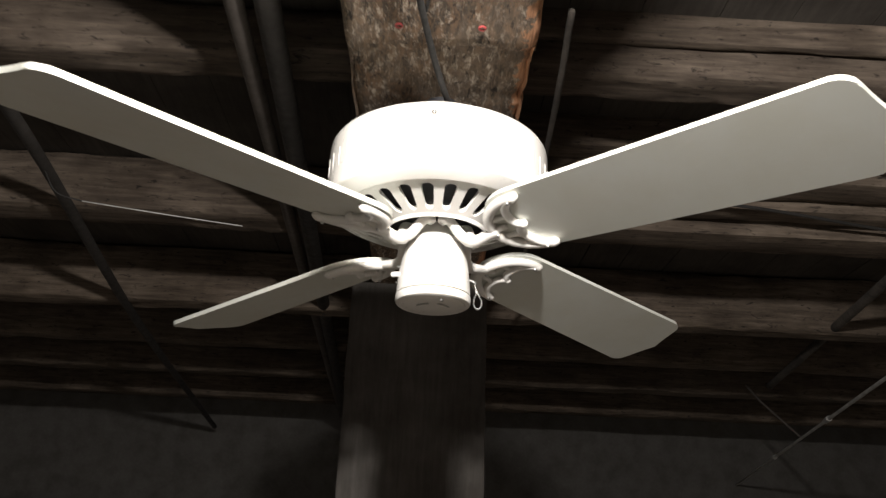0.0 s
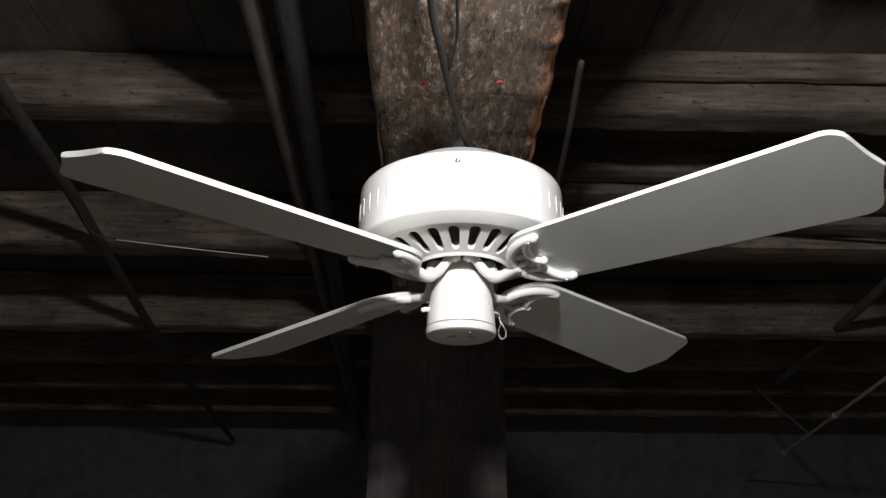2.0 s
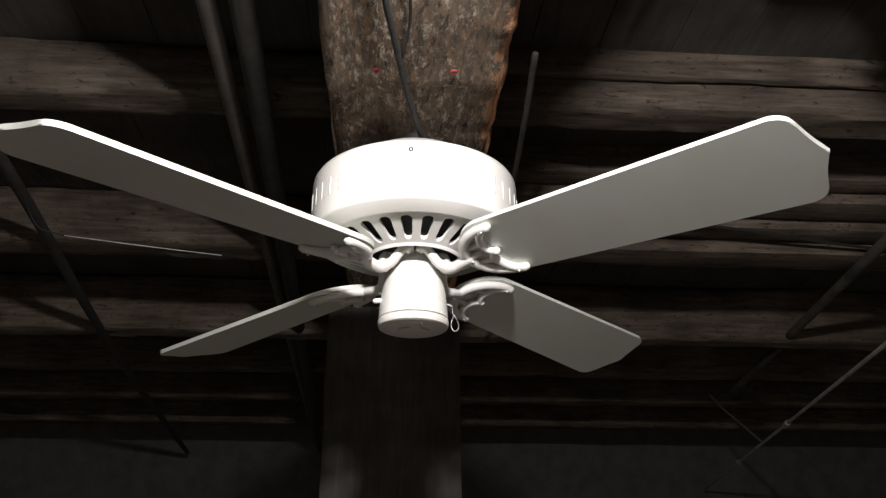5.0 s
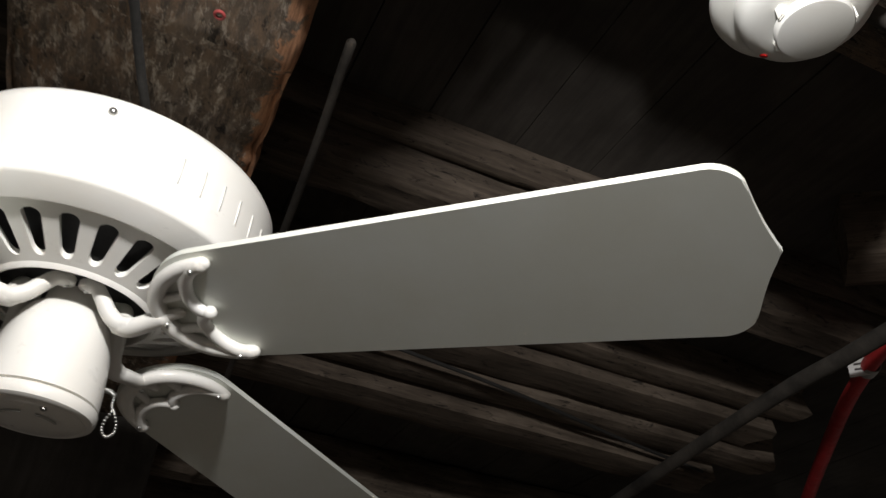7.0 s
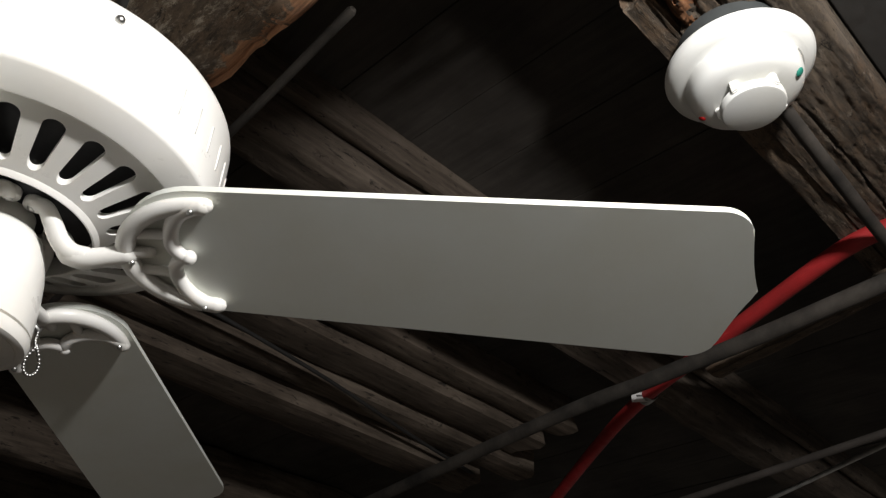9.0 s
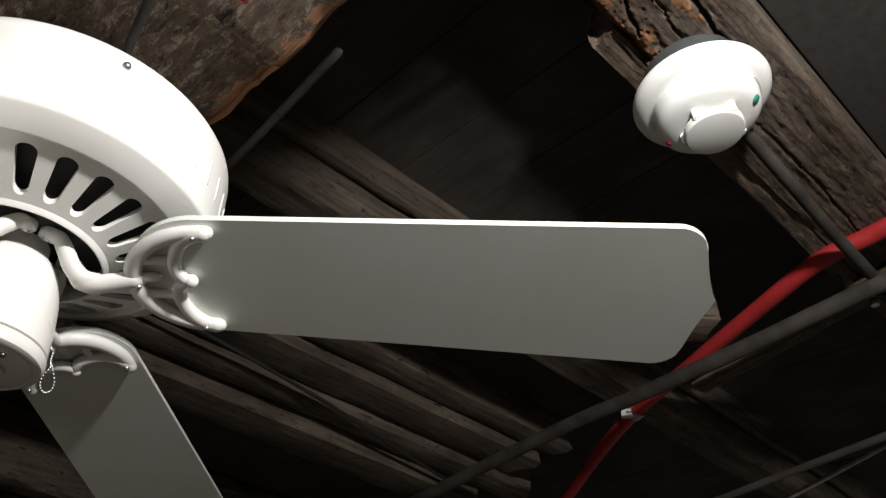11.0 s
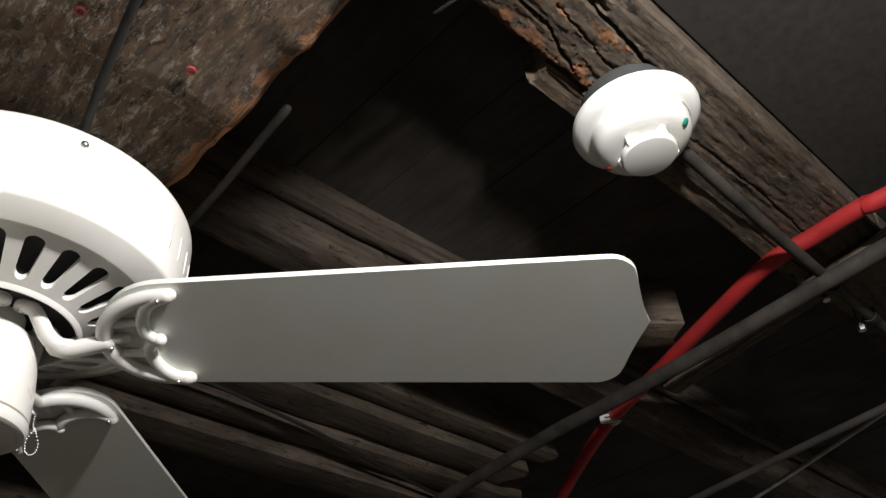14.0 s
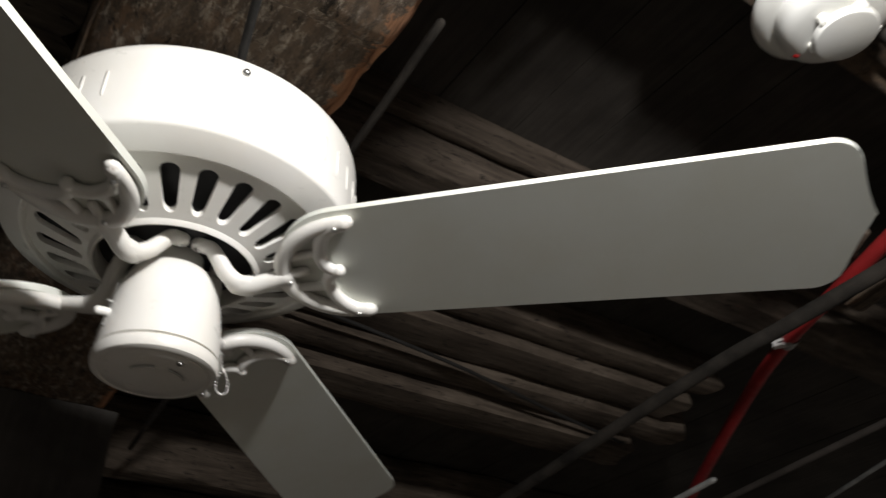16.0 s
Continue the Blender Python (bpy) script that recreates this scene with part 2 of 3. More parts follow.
def timber(bm, axis, span, across, height, step=0.05, amp=0.004, seed=0.0, ragged=0.0, cells=0, wear=0.006, decay=0.0, split=None, recess=None):
    """A sawn timber along an axis, with uneven faces, worn corners and rough ends.
    decay: depth of the cracks along the underside; split: (from, to, corner) where an arris is broken and shows material 1."""
    n = max(2, int((span[1] - span[0]) / step))
    cuts = RINGS if not cells else [i / cells for i in range(cells)]
    ring = [(u, 0.0) for u in cuts] + [(1.0, u) for u in cuts] + [(1 - u, 1.0) for u in cuts] + [(0.0, 1 - u) for u in cuts]
    rows = []
    for k in range(n + 1):
        along = span[0] + (span[1] - span[0]) * k / n
        row = []
        for u, w in ring:
            a = across[0] + (across[1] - across[0]) * u
            h = height[0] + (height[1] - height[0]) * w
            corner = (u in (0.0, 1.0)) and (w in (0.0, 1.0))
            ns = noise.fractal(Vector((along * 3.0 + seed, a * 14 + seed, h * 14)), 0.7, 2.0, 4)
            na = noise.noise(Vector((along * 12 + seed * 2, a * 40, h * 40 + 7)))
            du = (u - 0.5) * 2 if u in (0.0, 1.0) else 0.0
            dw = (w - 0.5) * 2 if w in (0.0, 1.0) else 0.0
            off = amp * ns + amp * 0.5 * na
            if decay and w == 0.0:
                crack = noise.noise(Vector((along * 5 + seed, (u + 0.2 * noise.noise(Vector((along * 4, seed, 0)))) * 9, seed)))
                off -= decay * max(0.0, crack) ** 0.7 + decay * 0.5 * max(0.0, noise.noise(Vector((along * 22, u * 16, seed))))
            da, dh = du * off, dw * off
            near = (u >= 0.9 if du >= 0 else False) or u == 1.0
            if corner:
                cut = wear * (0.6 + 0.9 * abs(noise.noise(Vector((along * 7 + seed, u * 3, w * 5)))))
                da -= du * cut
                dh -= dw * cut
            if split and split[0] < along < split[1]:
                gone = max(0.0, 0.35 + noise.fractal(Vector((along * 11 + seed, 0.3, seed)), 0.6, 2.0, 4))
                edge = (max(0.0, (u - 0.86) / 0.14) if split[2] > 0 else max(0.0, (0.14 - u) / 0.14)) * max(0.0, 1 - w * 5)
                da -= split[2] * edge * gone * 0.004
                dh += edge * gone * 0.009
            if recess and w == 0.0:
                wob = 0.018 * noise.noise(Vector((u * 5, along * 3, seed))) + 0.05 * max(0.0, 0.16 - u) / 0.16
                rise = min(1.0, max(0.0, (along - recess[0] - wob) / 0.012)) * min(1.0, max(0.0, (recess[1] - along) / 0.02))
                dh += recess[2] * rise
            a, h = a + da, h + dh
            along_q = along
            if k in (0, n) and ragged:
                along_q += ragged * (noise.noise(Vector((a * 30 + seed, h * 30, k))) + 0.6 * noise.noise(Vector((a * 90 + seed, h * 60, k)))) * (1 if k else -1)
            row.append((along_q, a, h))
        rows.append(row)

    def place(q):
        if axis == "x":
            return (q[0], q[1], q[2])
        if axis == "y":
            return (q[1], q[0], q[2])
        return (q[1], q[2], q[0])
    verts = [[bm.verts.new(place(q)) for q in row] for row in rows]
    m = len(ring)
    for k, (a, b) in enumerate(zip(verts, verts[1:])):
        for j in range(m):
            f = bm.faces.new((a[j], a[(j + 1) % m], b[(j + 1) % m], b[j]))
            if split:
                along = (rows[k][j][0] + rows[k + 1][j][0]) / 2
                u, w = ring[j]
                by_edge = (w == 0.0 and (u >= 0.8 if split[2] > 0 else u < 0.1)) or (u == (1.0 if split[2] > 0 else 0.0) and w < 0.1)
                if split[0] < along < split[1] and by_edge and noise.noise(Vector((along * 26 + seed, u * 30, w * 30))) > (-0.05 if u > 0.9 or u < 0.05 else 0.12):
                    f.material_index = 1
    for end, flip in ((verts[0], False), (verts[-1], True)):
        mid = Vector()
        for v in end:
            mid += v.co
        c = bm.verts.new(mid / len(end))
        for j in range(m):
            bm.faces.new((end[j], end[(j + 1) % m], c))
    return bm

# ---- the room ----
def slab(name, lo, hi, mat, label, category):
    bm = bmesh.new()
    block(bm, lo, hi)
    ob = part(name, bm, mat, smooth=False)
    return tagged(ob, label, category, kind="structure")


slab("floor", (-3.6, -4.2, -0.1), (3.6, 4.2, 0.0), FLOORING, "unseen board floor, coloured pale to bounce light upward", "floor")
slab("wall_north", (-3.6, 4.2, -0.1), (3.6, 4.4, 3.2), SHADEWALL, "plastered end wall with its shade put into a dark colour", "wall")
slab("wall_south", (-3.6, -4.4, -0.1), (3.6, -4.2, 3.2), BOUNCEPALE, "unseen closing wall, coloured pale to bounce lamp light", "wall")
slab("wall_west", (-3.8, -4.4, -0.1), (-3.6, 4.4, 3.2), BOUNCEPALE, "unseen side wall, coloured pale to bounce lamp light", "wall")
slab("wall_east", (3.6, -4.4, -0.1), (3.8, 4.4, 3.2), BOUNCEPALE, "side wall beyond the pipes, coloured pale to bounce lamp light", "wall")

DECKZ = 2.815
bm = bmesh.new()
xk = -3.6
k = 0
while xk < 3.6:
    w = 0.13 + 0.03 * random.random()
    timber(bm, "y", (-4.2, 4.2), (xk + 0.0001, min(xk + w, 3.6) - 0.0001), (DECKZ + 0.0006 * random.random(), DECKZ + 0.035), 0.35, 0.0012, seed=k * 3.7, cells=2, wear=0.001)
    xk += w
    k += 1
block(bm, (-3.6, -4.2, DECKZ + 0.04), (3.6, 4.2, DECKZ + 0.1))
tagged(part("ceiling", bm, DECK), "dark deck boards above the joists", "ceiling", kind="structure")

# the big beam that carries the fan
BEAMZ = 2.55
big_beam = thing("ceiling_beam", "huge old timber beam with flaking whitewash", "beam", (0, 0, BEAMZ), kind="structure")
bm = bmesh.new()
timber(bm, "y", (-4.1, 4.1), (-0.146, 0.130), (0.0, 0.30), 0.0125, 0.0035, seed=1.3, wear=0.005, split=(-0.75, -0.02, 1), recess=(-0.185, 0.3, 0.013))
part("timber", bm, BEAM, big_beam, "beam with a broken orange arris", sharp=60)

# joists that frame into both sides of the beam
def joist(name, y0, y1, z0, z1, x0, x1, mat, seed, label, amp=0.005, ragged=0.02):
    ob = thing(name, label, "joist", ((x0 + x1) / 2, (y0 + y1) / 2, z0), group="ceiling joists", kind="structure")
    bm = bmesh.new()
    cx, cy = (x0 + x1) / 2, (y0 + y1) / 2
    timber(bm, "x", (x0 - cx, x1 - cx), (y0 - cy, y1 - cy), (0.0, z1 - z0), 0.03, amp, seed=seed, ragged=ragged, cells=6, wear=0.009)
    part("timber", bm, mat, ob)
    return ob


for y0 in (-3.85, -3.2, -2.54, -1.88, -1.22):
    for side in (-1, 1):
        x0, x1 = (-3.6, -0.15) if side < 0 else (0.135, 3.6)
        low = 2.755 if side > 0 and y0 > -2.0 else 2.70
        joist("ceiling_joist", y0, y0 + 0.16, low, DECKZ - 0.003, x0, x1, JOIST, y0 * 5 + side, "old dark sawn ceiling joist")
joist("ceiling_joist", -0.57, -0.385, 2.69, DECKZ - 0.003, -3.6, -0.15, JOIST, 2.2, "old dark sawn ceiling joist")
for y0, z0 in ((0.085, 2.70), (1.395, 2.62), (2.05, 2.66), (2.7, 2.68), (3.35, 2.68)):
    for side in (-1, 1):
        x0, x1 = (-3.6, -0.15) if side < 0 else (0.135, 3.6)
        joist("ceiling_joist", y0, y0 + 0.10, z0, DECKZ - 0.003, x0, x1, JOIST, y0 * 7 + side, "old brown sawn ceiling joist with a pale worn face")
joist("ceiling_joist", 0.74, 0.86, 2.66, DECKZ - 0.003, -3.6, -0.15, JOIST, 9.2, "old brown sawn ceiling joist with a pale worn face")
# second board nailed to the joist next to the fan
bm = bmesh.new()
timber(bm, "x", (-1.81, 1.6), (-0.012, 0.012), (0.0, 0.085), 0.04, 0.003, seed=5.0, ragged=0.02, cells=3, wear=0.004)
ob = part("ceiling_board", bm, JOIST)
ob.location = (1.95, 0.07, 2.757)
tagged(ob, "thin brown board nailed along a joist", "board", kind="structure")

# the joist with the detector: decayed, with a broken end
det_joist = thing("decayed_joist", "grey decayed joist with a splintered orange end", "joist", (0.298, -0.4715, 2.691), group="ceiling joists", kind="structure")
def crack_at(x, line):
    """How far across the joist a crack runs at x, or None past its ends."""
    for (x0, y0), (x1, y1) in zip(line, line[1:]):
        if x0 <= x <= x1:
            return y0 + (y1 - y0) * (x - x0) / (x1 - x0)
    return None


CRACKS = (
    ([(-0.16, 0.0), (-0.012, 0.0015), (0.034, 0.0135), (0.088, 0.0165), (0.13, 0.033), (0.16, 0.04)], 0.0026, 0.016),
    ([(0.066, -0.0115), (0.109, -0.0075), (0.186, 0.0055), (0.26, 0.01)], 0.0018, 0.012),
    ([(-0.16, -0.052), (0.05, -0.0485), (0.093, -0.0385), (0.165, -0.0345), (0.214, -0.0295), (0.3, -0.03)], 0.0034, 0.02),
    ([(0.3, 0.012), (0.55, 0.004), (0.75, 0.012)], 0.002, 0.006))


def decayed(x, y):
    """Depth of the rotted underside and whether orange wood shows there."""
    wob = 0.0022 * noise.noise(Vector((x * 45, 1.0, 3.0))) + 0.0012 * noise.noise(Vector((x * 160, 2.0, 5.0)))
    up = 0.0022 * noise.fractal(Vector((x * 14, y * 110, 0.5)), 0.7, 2.0, 4)
    up += 0.004 * max(0.0, noise.noise(Vector((x * 13 + 4, y * 150, 2.0)))) ** 2
    up += 0.0025 * max(0.0, noise.noise(Vector((x * 90, y * 170, 7.0))) - 0.3)
    ridge = abs(noise.noise(Vector((x * 10 + 9, y * 75 + wob * 200, 4.0))))
    if ridge < 0.05 and x < 0.32 and y > -0.035 and noise.noise(Vector((x * 9, y * 20, 11.0))) > 0.0:
        up += 0.0045 * (1 - ridge / 0.05)
    for line, width, depth in CRACKS:
        c = crack_at(x, line)
        if c is not None:
            w = width * (0.75 + 0.9 * abs(noise.noise(Vector((x * 24, width * 900, 0)))))
            d = abs(y - c - wob)
            if d < w:
                up = max(up, depth * (1 - d / w) ** 0.6)
    hole = ((x - 0.093) / 0.026) ** 2 + ((y + 0.046) / 0.0085) ** 2 + 0.5 * noise.noise(Vector((x * 60, y * 60, 1)))
    if hole < 1:
        up = max(up, 0.016 * (1 - max(0.0, hole)) ** 0.5)
    # the broken arris towards the gap
    edge = 0.052 + 0.007 * noise.noise(Vector((x * 22, 6.0, 1.0))) + 0.004 * noise.noise(Vector((x * 80, 6.0, 2.0)))
    past = max(0.0, y - edge + 0.007) if x < 0.2 else 0.0
    up += min(0.05, past * 1.6)
    flake = noise.fractal(Vector((x * 34, y * 70, 9.0)), 0.6, 2.0, 4)
    near_edge = 1 - min(1.0, abs(y - edge + 0.006) / 0.027)
    band = near_edge if 0.02 < x < 0.2 else 0.0
    line = max(0.0, 1 - (((x - 0.155) / 0.05) ** 2 + ((y + 0.024) / 0.009) ** 2)) if x < 0.3 else 0.0
    spot = max(0.0, 1 - (((x - 0.04) / 0.06) ** 2 + ((y + 0.012) / 0.012) ** 2))
    orange = flake + 0.95 * band + 0.8 * line + 0.35 * spot > 0.45 and max(band, line, spot) > 0.0
    if orange:
        up -= 0.0035 * abs(noise.noise(Vector((x * 150, y * 150, 3.0))))
    return up, orange


# fine near piece of the joist, with its real cracks
bm = bmesh.new()
X0, X1, Y0, Y1, TOP, CELL = -0.165, 0.80, -0.076, 0.058, 0.176, 0.0025
columns = int((X1 - X0) / CELL)
across_n = int((Y1 - Y0) / CELL)
previous = None
for i in range(columns + 1):
    x = X0 + (X1 - X0) * i / columns
    row, marks = [bm.verts.new((x, Y0, TOP)), bm.verts.new((x, Y0, 0.05))], [False, False]
    for j in range(across_n + 1):
        y = Y0 + (Y1 - Y0) * j / across_n
        up, orange = decayed(x, y)
        corner = max(0.0, 0.007 - (y - Y0))
        row.append(bm.verts.new((x, y, max(-0.004, up + corner * 0.7))))
        marks.append(orange)
    row += [bm.verts.new((x, Y1, 0.07)), bm.verts.new((x, Y1, TOP))]
    marks += [False, False]
    if previous:
        for j in range(len(row)):
            f = bm.faces.new((previous[0][j], previous[0][(j + 1) % len(row)], row[(j + 1) % len(row)], row[j]))
            f.material_index = 1 if marks[j] and previous[1][j] else 0
    else:
        bm.faces.new(row)
    previous = (row, marks)
bm.faces.new(previous[0])
part("timber", bm, [ROTTEN, CRUMBS], det_joist, sharp=70)
bm = bmesh.new()
timber(bm, "x", (0.802, 3.3), (-0.076, 0.058), (0.0, 0.176), 0.0125, 0.005, seed=4.4, wear=0.010, decay=0.006)
part("timber", bm, ROTTEN, det_joist, sharp=60)
bm = bmesh.new()
timber(bm, "x", (0.131, 3.3), (0.0595, 0.0925), (0.003, 0.172), 0.0125, 0.005, seed=8.1, ragged=0.008, wear=0.012, decay=0.004)
part("timber", bm, ROTTEN, det_joist, sharp=60)

# dark boarding in front of that joist
bm = bmesh.new()
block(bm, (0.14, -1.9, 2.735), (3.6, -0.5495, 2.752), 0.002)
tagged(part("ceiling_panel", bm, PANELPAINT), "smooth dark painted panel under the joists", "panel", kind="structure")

# the bundle of boards beyond the fan
boards = thing("built_up_joist", "joist built up of rough brown boards with cut ends", "joist", (0.8, 0.75, 2.66), group="ceiling joists", kind="structure")
for y0, y1, z0, z1, x1, seed in ((-0.325, -0.250, 0.075, 0.17, 0.62, 1.1), (-0.247, -0.138, 0.050, 0.17, 0.60, 2.3), (-0.132, -0.050, 0.030, 0.17, 0.70, 3.9), (-0.038, 0.085, 0.0, 0.2, 0.60, 6.6)):
    bm = bmesh.new()
    timber(bm, "x", (-0.66, x1), (y0, y1), (z0, z1), 0.04, 0.003, seed=seed, ragged=0.03, cells=4, wear=0.006)
    part("board", bm, JOIST, boards)

# post below the beam
post = thing("timber_post", "thick grey timber post under the beam", "post", (-0.022, 1.07, 0.0), kind="structure")
bm = bmesh.new()
timber(bm, "z", (0.0, 2.548), (-0.182, 0.182), (-0.18, 0.18), 0.05, 0.004, seed=3.0, cells=7, wear=0.008)
part("timber", bm, POSTWOOD, post)


# ---- pipes and cables ----
def pipe(name, points, radius, mat, label, category="pipe", steps=1, n=14, flat=1.0):
    base = Vector(points[0])
    bm = bmesh.new()
    pts = [Vector(p) - base for p in points]
    tube(bm, smooth_path(pts, steps) if steps > 1 else pts, radius, n, flat)
    ob = part(name, bm, mat)
    ob.location = base
    return tagged(ob, label, category)


pipe("pipe", [(-0.212, -4.0, 2.66), (-0.336, 0.0, 2.66), (-0.460, 4.0, 2.66)], 0.016, DUSTPIPE, "dusty grey-brown pipe along the beam")
pipe("pipe", [(-0.150, -3.2, 2.64), (-0.279, 0.0, 2.64), (-0.443, 4.0, 2.64)], 0.0205, DARKPIPE, "thick dark pipe along the beam")
pipe("pipe", [(0.177, -0.215, 2.6), (0.200, 0.10, 2.6), (0.262, 1.2, 2.6)], 0.0055, GRIMEPIPE, "thin dusty conduit beside the beam", steps=8)
pipe("cable", [(-0.075, -0.75, 2.535), (-0.058, -0.452, 2.533), (-0.044, -0.346, 2.532), (-0.021, -0.201, 2.535), (0.003, -0.088, 2.532), (0.02, -0.03, 2.53)], 0.0048, RUBBER, "black cable stapled under the beam", "cable", steps=6)
pipe("cable", [(-0.035, -0.75, 2.54), (-0.024, -0.45, 2.538), (-0.021, -0.36, 2.54), (-0.03, -0.28, 2.537)], 0.0022, RUBBER, "thin black wire under the beam", "cable", steps=6)
pipe("pipe", [(-0.78, -0.4, 2.672), (-0.84, 0.09, 2.672), (-0.885, 0.52, 2.668), (-1.012, 1.72, 2.61), (-1.25, 4.0, 2.61)], 0.014, DARKPIPE, "dark pipe fixed under the joists", steps=4)
wire = pipe("wire", [(-0.804, 0.564, 2.6), (-0.62, 0.6, 2.592), (-0.457, 0.662, 2.598)], 0.0014, CONDUIT, "thin pale wire hanging under the joists", "wire", steps=6, n=6)
bm = bmesh.new()
tube(bm, smooth_path([Vector(p) - wire.location for p in [(-0.885, 0.53, 2.657), (-0.855, 0.545, 2.61), (-0.803, 0.564, 2.6)]], 5), 0.0018, 6)
part("wire_tie", bm, RUBBER, wire, "dark tie up to the pipe")
pipe("pipe", [(0.93, -1.6, 2.64), (1.070, -0.5, 2.64), (1.112, -0.2, 2.64), (1.138, 0.05, 2.64), (1.185, 0.45, 2.64), (1.5, 2.3, 2.64)], 0.0145, GRIMEPIPE, "dark iron pipe crossing under the joists", steps=8)
batten = thing("batten", "dusty brown wooden batten fixed beside the iron pipe", "batten", (1.245, -0.03, 2.664), kind="structure")
bm = bmesh.new()
timber(bm, "x", (-1.15, 0.0), (-0.024, 0.024), (0.0, 0.026), 0.03, 0.002, seed=12.0, ragged=0.012, cells=4, wear=0.004)
part("timber", bm, ROTTEN, batten, m=Matrix.Rotation(math.atan2(0.533, 0.142), 4, "Z"))
pipe("conduit", [(0.56, -0.458, 2.66), (0.69, -0.454, 2.658), (0.918, -0.446, 2.655), (1.084, -0.442, 2.655), (1.3, -0.436, 2.655), (2.4, -0.42, 2.66)], 0.0095, GRIMEPIPE, "dusty grey conduit running along the decayed joist", "conduit", steps=5)
red_hose = thing("red_hose", "bright red flexible hose slung over the pipes", "hose", (1.167, -0.065, 2.68))
bm = bmesh.new()
tube(bm, smooth_path([Vector(p) - red_hose.location for p in [(2.0, 1.15, 2.66), (1.472, 0.436, 2.68), (1.278, 0.154, 2.682), (1.167, -0.065, 2.68), (1.084, -0.239, 2.682), (1.018, -0.386, 2.682), (1.005, -0.473, 2.68), (0.983, -0.563, 2.672), (0.971, -0.65, 2.66), (0.96, -1.3, 2.66)]], 8), 0.0145, 16)
part("tube", bm, RED, red_hose)
long_conduit = pipe("conduit", [(1.155, 0.30, 2.42), (1.284, 0.867, 2.42), (1.605, 2.287, 2.42), (2.04, 4.2, 2.42)], 0.0058, CONDUIT, "bright galvanised conduit hung low", "conduit", steps=2)
pipe("conduit", [(1.425, -0.9, 2.61), (1.572, -0.2, 2.61), (1.646, 0.15, 2.61), (1.93, 1.5, 2.61)], 0.0085, DUSTPIPE, "dull grey conduit under the joists", "conduit", steps=4)
pipe("conduit", [(1.283, -0.9, 2.615), (1.632, -0.2, 2.615), (1.757, 0.05, 2.615), (2.03, 0.6, 2.615)], 0.0055, CONDUIT, "thin bright galvanised conduit under the joists", "conduit", steps=4)
pipe("cable", [(0.15, 0.525, 2.694), (0.5, 0.56, 2.69), (0.8, 0.60, 2.684), (1.1, 0.66, 2.676), (1.35, 0.70, 2.67)], 0.0042, RUBBER, "thin black cable lying along the boards", "cable", steps=5, n=8)
bm = bmesh.new()
block(bm, (-3.6, 4.15, 2.06), (3.6, 4.199, 2.15), 0.006)
tagged(part("trim", bm, POSTWOOD), "pale wooden rail along the end wall", "trim", kind="structure")

# ---- ceiling fan ----
ZB = 2.30
fan = thing("ceiling_fan", "white four-blade flush ceiling fan under a beam", "ceiling fan", (0, 0, ZB))

bm = bmesh.new()
lathe(bm, [(0.0, 0.2150), (0.086, 0.2150), (0.097, 0.2125), (0.106, 0.2070), (0.150, 0.1765), (0.1620, 0.1712), (0.1680, 0.1680), (0.1714, 0.1625), (0.1726, 0.155), (0.1731, 0.125), (0.1735, 0.0735), (0.1731, 0.0705), (0.1720, 0.0685),
           (0.1702, 0.0672), (0.161, 0.0622), (0.150, 0.0568), (0.1482, 0.0562), (0.1462, 0.0570), (0.1445, 0.0612), (0.1420, 0.0612), (0.138, 0.0600)], 96)
hanger = bmesh.new()
lathe(hanger, [(0.0, 0.268), (0.026, 0.268), (0.027, 0.262), (0.027, 0.230), (0.032, 0.222), (0.040, 0.2155)], 48)
part("mounting_neck", hanger, BLACK, fan, "dark mounting neck between housing and beam")
housing = part("motor_housing", bm, WHITE, fan, "glossy white round housing")
slit = bmesh.new()
block(slit, (-0.0013, -0.0012, -0.015), (0.0013, 0.0012, 0.015), 0.0004)
slit_me = mesh_of("vent_slit", slit, WHITE)
for a in (20, 28, 36, 44, 52, 60, 68, 76):
    for s in (-1, 1):
        for half in (0, 180):
            if a < 44 and (s < 0) != (half > 0):
                continue
            b = new("vent_slit", slit_me)
            b.parent = housing
            b.matrix_basis = Matrix.Rotation(radians(-90 + s * a + half), 4, "Z") @ Matrix.Translation((0.1727, 0, 0.116))

# slotted ring under the housing
bm = bmesh.new()
SLOTS, R0, R1 = 24, 0.0815, 0.1450


def ring_z(r):
    return 0.034 + (r - R0) / (R1 - R0) * 0.0270


for k in range(SLOTS):
    mid = 2 * math.pi * (k + 0.5) / SLOTS
    half = math.pi / SLOTS
    hole, rim = [], []
    for i in range(24):
        a = 2 * math.pi * i / 24
        ca, sa = math.cos(a), math.sin(a)
        w = 0.0078
        x = 0.1115 + (0.0155 if ca > 0 else -0.0155) + ca * w
        wide = w * (1 + 0.22 * (x - 0.1115) / 0.02)
        y = sa * wide
        hole.append((math.hypot(x, y), mid + math.atan2(y, x)))
        m = max(abs(ca), abs(sa))
        u, v = ca / m, sa / m
        rim.append((R0 + (R1 - R0) * (u + 1) / 2, mid + v * half))
    hv = [bm.verts.new((r * math.cos(a), r * math.sin(a), ring_z(r))) for r, a in hole]
    dv = [bm.verts.new((r * math.cos(a), r * math.sin(a), ring_z(r) + 0.006)) for r, a in hole]
    rv = [bm.verts.new((r * math.cos(a), r * math.sin(a), ring_z(r))) for r, a in rim]
    for i in range(24):
        j = (i + 1) % 24
        bm.faces.new((hv[i], hv[j], rv[j], rv[i]))
        bm.faces.new((dv[i], dv[j], hv[j], hv[i]))
